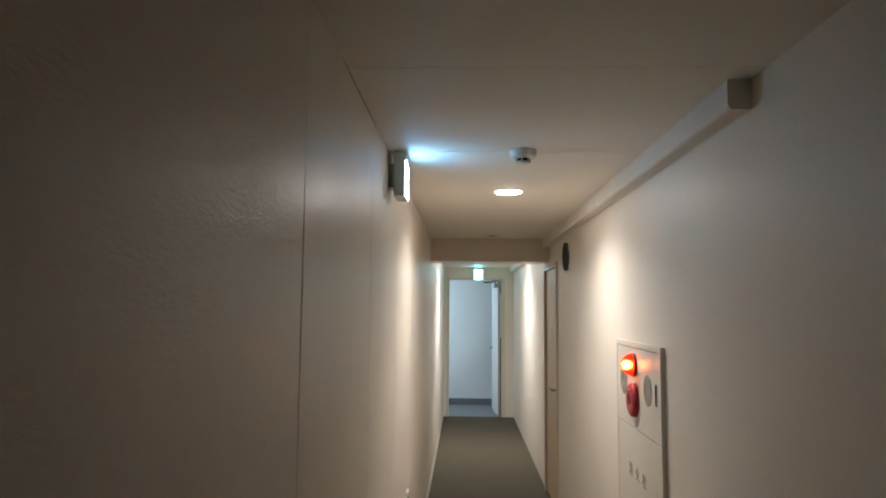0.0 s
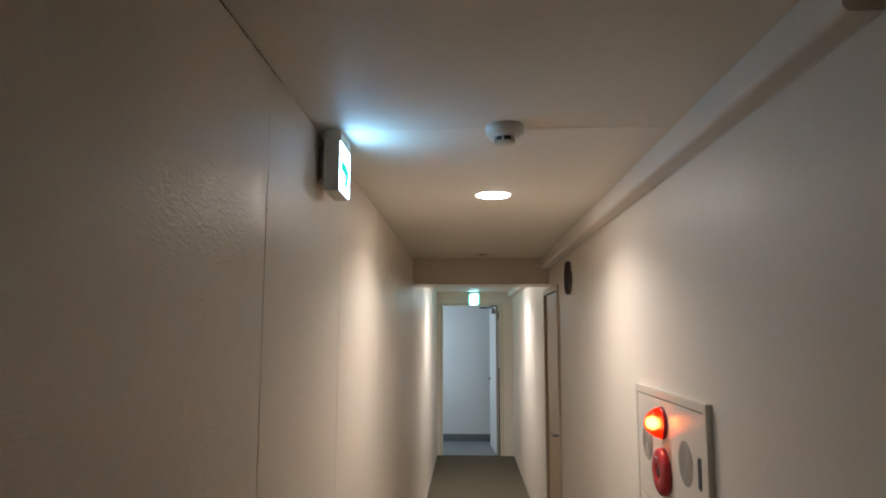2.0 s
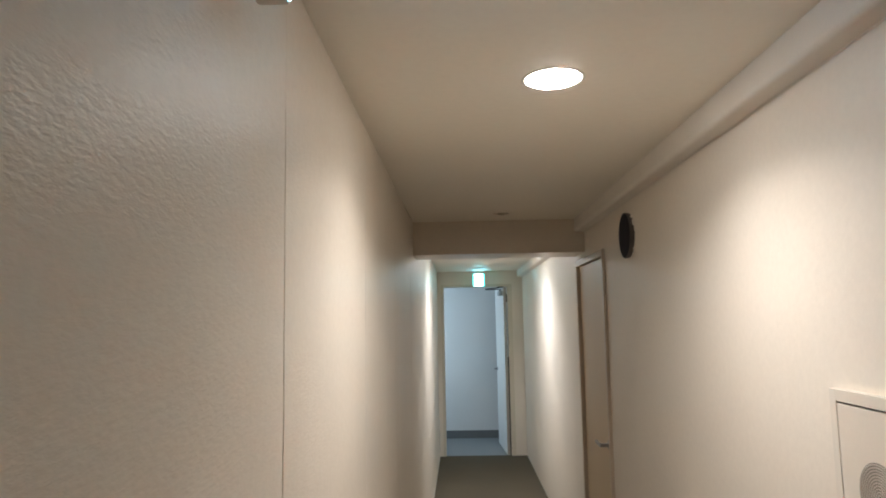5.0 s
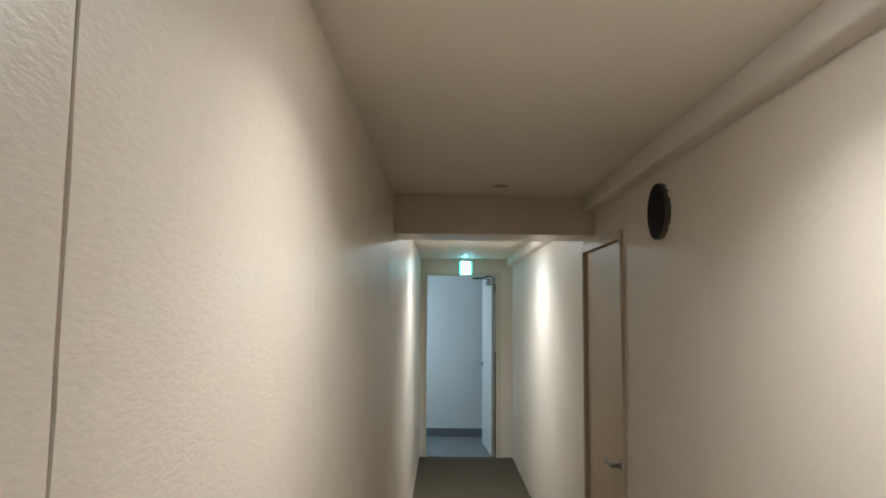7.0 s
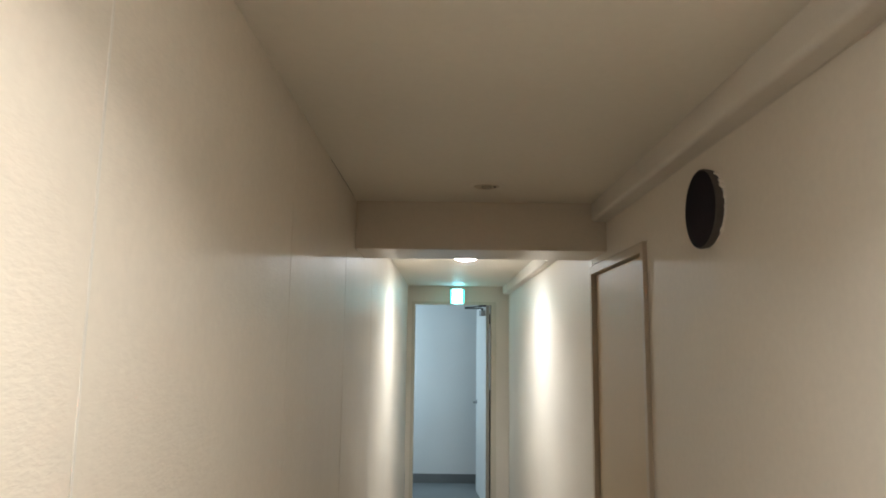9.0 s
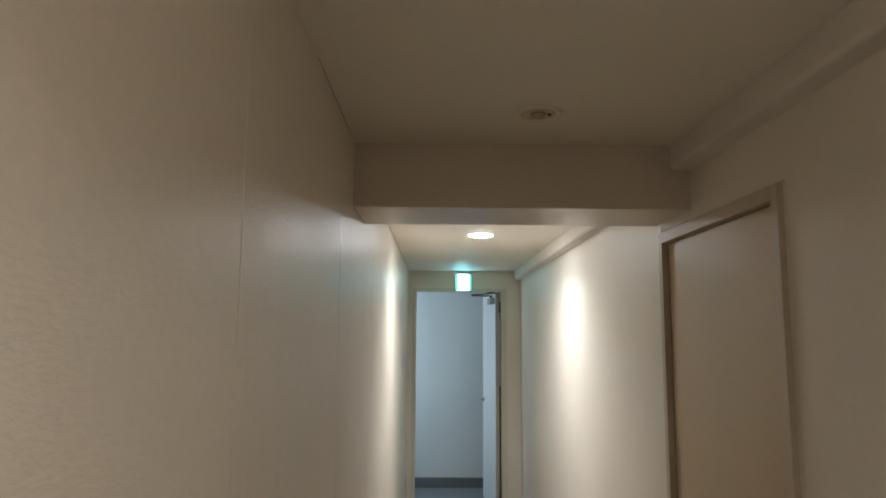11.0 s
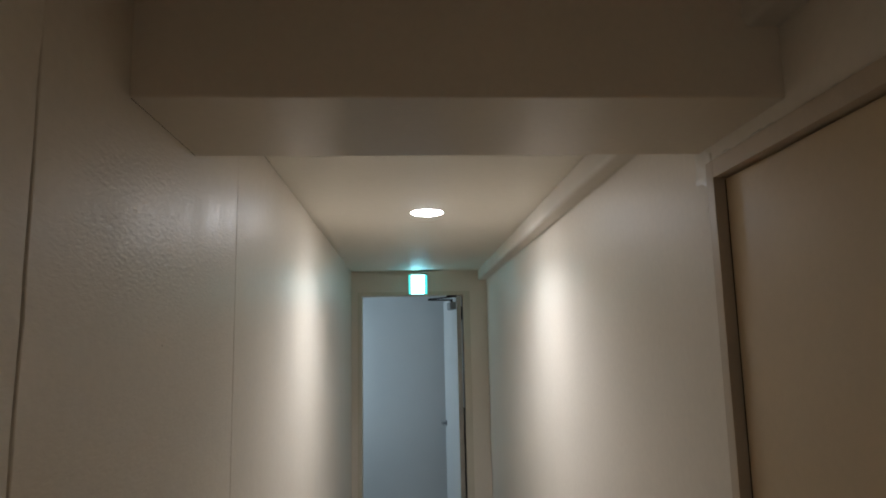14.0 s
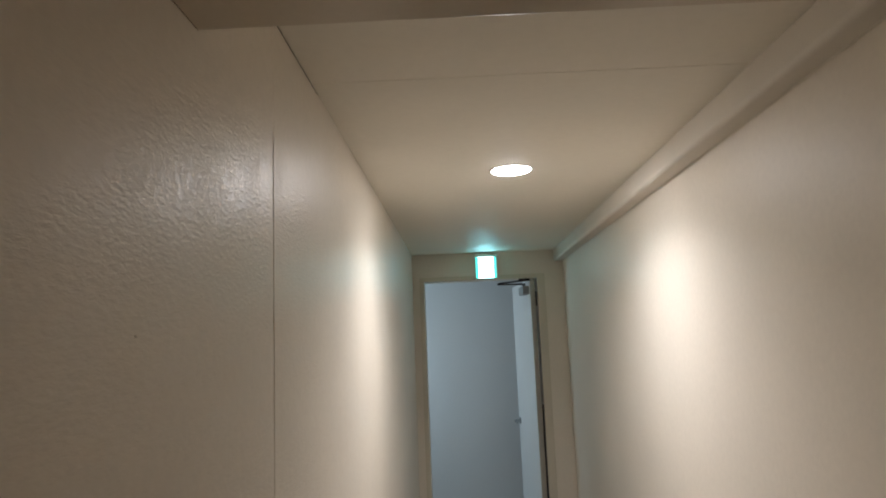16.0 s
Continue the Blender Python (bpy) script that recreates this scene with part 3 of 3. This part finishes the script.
def side_door():
    ob = thing("door_1", (RIGHT, (SD_Y[0] + SD_Y[1]) / 2, 0.0), "closed beige painted door in a steel frame", "door", "", "structure")
    w = (SD_Y[1] - SD_Y[0]) / 2
    out, deep = -0.015, 0.10
    part("jamb", box(out, deep, -w - 0.029, -w, 0.0, SD_Z + 0.035, 0.0015), MAT_FRAME, ob)
    part("jamb", box(out, deep, w, w + 0.029, 0.0, SD_Z + 0.035, 0.0015), MAT_FRAME, ob)
    part("head", box(out, deep, -w, w, SD_Z, SD_Z + 0.035, 0.0015), MAT_FRAME, ob)
    part("stop", box(0.045, 0.08, w - 0.012, w, 0.0, SD_Z), MAT_DARK, ob)
    # dark strip standing in for the shade in the far jamb's gap
    part("gap_shade", box(0.0075, 0.03, w - 0.0065, w - 0.0005, 0.004, SD_Z - 0.004), MAT_DARK, ob, "dark strip standing in for shade in the gap")
    leaf = part("leaf", box(0.006, 0.040, -w + 0.003, w - 0.007, 0.006, SD_Z - 0.004, 0.002), MAT_LEAF, ob, "plain beige door leaf")
    hy, hz = -w + 0.065, 0.955
    hb = lathe([(0.0, 0.0), (0.025, 0.0), (0.026, 0.005), (0.022, 0.009), (0.010, 0.010), (0.009, 0.045), (0.0, 0.046)], 32, Matrix.Translation((0.006, hy, hz)) @ OUT)
    join(hb, box(-0.048, -0.036, hy - 0.010, hy + 0.115, hz - 0.009, hz + 0.009, 0.004))
    part("handle", hb, MAT_METAL, leaf, "brushed metal lever handle")
    cb3 = bmesh.new()
    rng = random.Random(9)
    y = -w - 0.02
    while y < w + 0.036:
        s = 0.003 + 0.006 * rng.random() * (0.25 + (y + w) / (2 * w))
        blob = bmesh.new()
        bmesh.ops.create_icosphere(blob, subdivisions=1, radius=1.0)
        join(cb3, blob, Matrix.Translation((-0.001, y, SD_Z + 0.036 + s * 0.3)) @ Matrix.Diagonal((0.0045, 0.024, s, 1)))
        y += 0.017
    for i in range(40):
        s = 0.003 + 0.004 * rng.random()
        blob = bmesh.new()
        bmesh.ops.create_icosphere(blob, subdivisions=2, radius=1.0)
        join(cb3, blob, Matrix.Translation((-0.001, w + 0.031 + s * 0.3, SD_Z + 0.03 - 0.024 * i)) @ Matrix.Diagonal((0.0035, s, 0.03, 1)))
    # a thin smear rubbed over the corner under the beam, its edges running out into the wall
    ny, nz = 40, 30
    grid = []
    for i in range(ny + 1):
        for j in range(nz + 1):
            u, v = i / ny * 2 - 1, j / nz * 2 - 1
            dy, dz = u * 0.045, v * 0.04
            edge = 1 - (u * u + v * v) * (0.9 + 0.35 * math.sin(5 * math.atan2(v, u) + 1.0))
            wave = 0.0004 * math.sin(60 * dy + 90 * dz) + 0.0004 * math.sin(160 * dz - 90 * dy + 2) + 0.0003 * rng.random()
            grid.append(cb3.verts.new((-0.0016 * min(1.0, 1.6 * edge) - wave * max(0.0, edge), w + 0.060 + dy, SD_Z + 0.038 + dz)))
    for i in range(ny):
        for j in range(nz):
            k = i * (nz + 1) + j
            cb3.faces.new((grid[k], grid[k + 1], grid[k + nz + 2], grid[k + nz + 1]))
    for f in cb3.faces:
        f.smooth = True
    part("sealant", cb3, MAT_CAULK, ob, "lumpy white sealant")
    part("backing", box(0.10, 0.12, -w - 0.020, w + 0.020, -0.05, SD_Z + 0.028), MAT_DARK, ob)
    return ob


side_door()


def end_door():
    ob = thing("door_2", (0.0, END, 0.0), "white painted door standing wide open onto the landing", "door", "", "structure")
    x0, x1, z1 = ED_X[0], ED_X[1], ED_Z
    part("jamb", box(x0 - 0.032, x0, -0.010, 0.124, 0.0, z1 + 0.03, 0.002), MAT_FRAME2, ob)
    part("jamb", box(x1, x1 + 0.053, -0.010, 0.124, 0.0, z1 + 0.03, 0.002), MAT_FRAME2, ob)
    part("head", box(x0, x1, -0.010, 0.124, z1, z1 + 0.03, 0.002), MAT_FRAME2, ob)
    turn = Matrix.Translation((x1 - 0.013, 0.012, 0.0)) @ Matrix.Rotation(radians(4.3), 4, "Z")
    lb = box(-0.036, 0.0, 0.0, 0.765, 0.010, z1 - 0.006, 0.002)
    bmesh.ops.transform(lb, matrix=turn, verts=lb.verts[:])
    leaf = part("leaf", lb, MAT_LEAF2, ob, "plain white door leaf")
    eb2 = box(-0.035, -0.001, -0.0015, 0.0, 0.011, z1 - 0.007)
    bmesh.ops.transform(eb2, matrix=turn, verts=eb2.verts[:])
    part("edge_strip", eb2, MAT_EDGE, leaf, "beige door edge, shade put into its colour")
    kb = lathe([(0.0, 0.0), (0.024, 0.0), (0.025, 0.004), (0.020, 0.008), (0.009, 0.010), (0.009, 0.040), (0.0, 0.041)], 28, Matrix.Translation((-0.036, 0.70, 0.965)) @ OUT)
    join(kb, box(-0.082, -0.070, 0.590, 0.710, 0.957, 0.973, 0.004))
    bmesh.ops.transform(kb, matrix=turn, verts=kb.verts[:])
    part("handle", kb, MAT_GREYMETAL, leaf, "metal lever handle")
    # shade of the hinge-side gap, added as a dark strip over its lower part
    part("gap_shade", box(x1 - 0.0125, x1 - 0.0005, 0.022, 0.030, 0.004, 1.15), MAT_DARK, ob, "dark strip standing in for shade in the gap")
    for z in (0.22, 0.93, 1.86):
        hb = rod((0.003, -0.004, z - 0.05), (0.003, -0.004, z + 0.05), 0.005)
        bmesh.ops.transform(hb, matrix=turn, verts=hb.verts[:])
        part("hinge", hb, MAT_DARK, leaf, "dark hinge knuckle")
    cl = box(-0.082, -0.036, 0.03, 0.20, 1.892, 1.950, 0.006)
    bmesh.ops.transform(cl, matrix=turn, verts=cl.verts[:])
    closer = part("closer", cl, MAT_GREYMETAL, leaf, "grey door closer box")
    sp = rod((0.84, 0.075, 1.948), (0.84, 0.075, 1.972), 0.010)
    part("spindle", sp, MAT_DARK, closer)
    part("arm", rod((0.84, 0.075, 1.966), (0.655, 0.03, 1.966), 0.0055), MAT_DARK, closer, "dark steel closer arm")
    part("arm", rod((0.655, 0.03, 1.972), (0.845, 0.02, 1.988), 0.0055), MAT_DARK, closer, "dark steel closer arm")
    part("bracket", box(0.80, 0.875, 0.005, 0.045, 1.984, 1.9995, 0.001), MAT_DARK, closer)
    return ob


end_door()

# ---- wall panels, last: tall boards with narrow open joints ----
JOINTS = [BACK, -3.78, -2.90, -2.02, -1.15, -0.28, 0.60, 1.468, 2.325, 3.108, 4.0, 4.872, 5.743, 6.622, END]
rng = random.Random(21)
LEVELS = 40
WIDER = {1.468: 1.4, 2.325: 0.95, 3.108: 1.1, 5.743: 2.0, 6.622: 1.1}
ragged = {y: [WIDER.get(y, 1.0) * (0.0009 + 0.0019 * rng.random() ** 2) for _ in range(2 * LEVELS + 2)] for y in JOINTS}


def wall_panel(a, b):
    """One tall board whose painted edges are slightly chipped."""
    bm = bmesh.new()
    rows = []
    for i in range(LEVELS + 1):
        z = (TOP - 0.0005) * i / LEVELS
        shut = min(1.0, max(0.04, (1.985 - z) / 0.06))  # painted over towards the ceiling
        y0, y1 = a + shut * ragged[a][2 * i], b - shut * ragged[b][2 * i + 1]
        rows.append([bm.verts.new(p) for p in ((LEFT - 0.007, y0, z), (LEFT - 0.0012, y0, z), (LEFT, y0 + 0.0012, z), (LEFT, y1 - 0.0012, z), (LEFT - 0.0012, y1, z), (LEFT - 0.007, y1, z))])
    for p, q in zip(rows, rows[1:]):
        for k in range(5):
            bm.faces.new((p[k], p[k + 1], q[k + 1], q[k]))
    bmesh.ops.recalc_face_normals(bm, faces=bm.faces[:])
    if sum(f.normal.x for f in bm.faces) < 0:
        bmesh.ops.reverse_faces(bm, faces=bm.faces[:])
    return part("wall_panel", bm, MAT_PANEL, wall_left)


for a, b in zip(JOINTS, JOINTS[1:]):
    wall_panel(a, b)
for y in (4.0, 4.872):
    part("joint_filler", box(LEFT - 0.010, LEFT + 0.0006, y - 0.0026, y + 0.0026, 0.0, TOP - 0.001, 0.0006), MAT_CAULK if y < 4.5 else MAT_PANEL, wall_left, "pale filled joint")


def edge_crack(y0, y1, top, most):
    """A dark ragged crack where the boards meet the ceiling."""
    bm, rings, n = bmesh.new(), [], 28
    for i in range(n + 1):
        u = i / n
        deep = 0.0003 + most * math.sin(math.pi * u) ** 0.7 * (0.35 + 0.65 * rng.random())
        y = y0 + (y1 - y0) * u
        rings.append([bm.verts.new(p) for p in ((LEFT - 0.001, y, top), (LEFT + 0.0007, y, top), (LEFT + 0.0007, y, top - deep), (LEFT - 0.001, y, top - deep))])
    for p, q in zip(rings, rings[1:]):
        for k in range(4):
            bm.faces.new((p[k], p[(k + 1) % 4], q[(k + 1) % 4], q[k]))
    bm.faces.new(rings[0])
    bm.faces.new(rings[-1][::-1])
    bmesh.ops.recalc_face_normals(bm, faces=bm.faces[:])
    return part("crack", bm, MAT_CRACK, wall_left, "dark crack under the ceiling")


edge_crack(1.80, 2.40, TOP - 0.0003, 0.0042)
edge_crack(6.32, 6.99, TOP_FAR - 0.0003, 0.0015)
edge_crack(5.35, 5.90, TOP - 0.0003, 0.0022)
# small chips and dents in the paint
CHIPS = ((2.02, 1.70, 0.003), (2.352, 1.955, 0.0035), (2.328, 1.90, 0.006), (2.26, 1.862, 0.0025), (2.195, 1.79, 0.0022), (2.145, 1.76, 0.0025), (5.654, 1.843, 0.003), (6.158, 1.63, 0.003))
for y, z, s in CHIPS:
    chip = bmesh.new()
    bmesh.ops.create_icosphere(chip, subdivisions=2, radius=1.0)
    for v in chip.verts:
        v.co *= 0.75 + 0.5 * rng.random()
    bmesh.ops.transform(chip, matrix=Matrix.Translation((LEFT, y, z)) @ Matrix.Diagonal((0.0004, s, s * 0.6, 1)), verts=chip.verts[:])
    part("paint_chip", chip, MAT_CHIP, wall_left, "small brown chip in the paint")
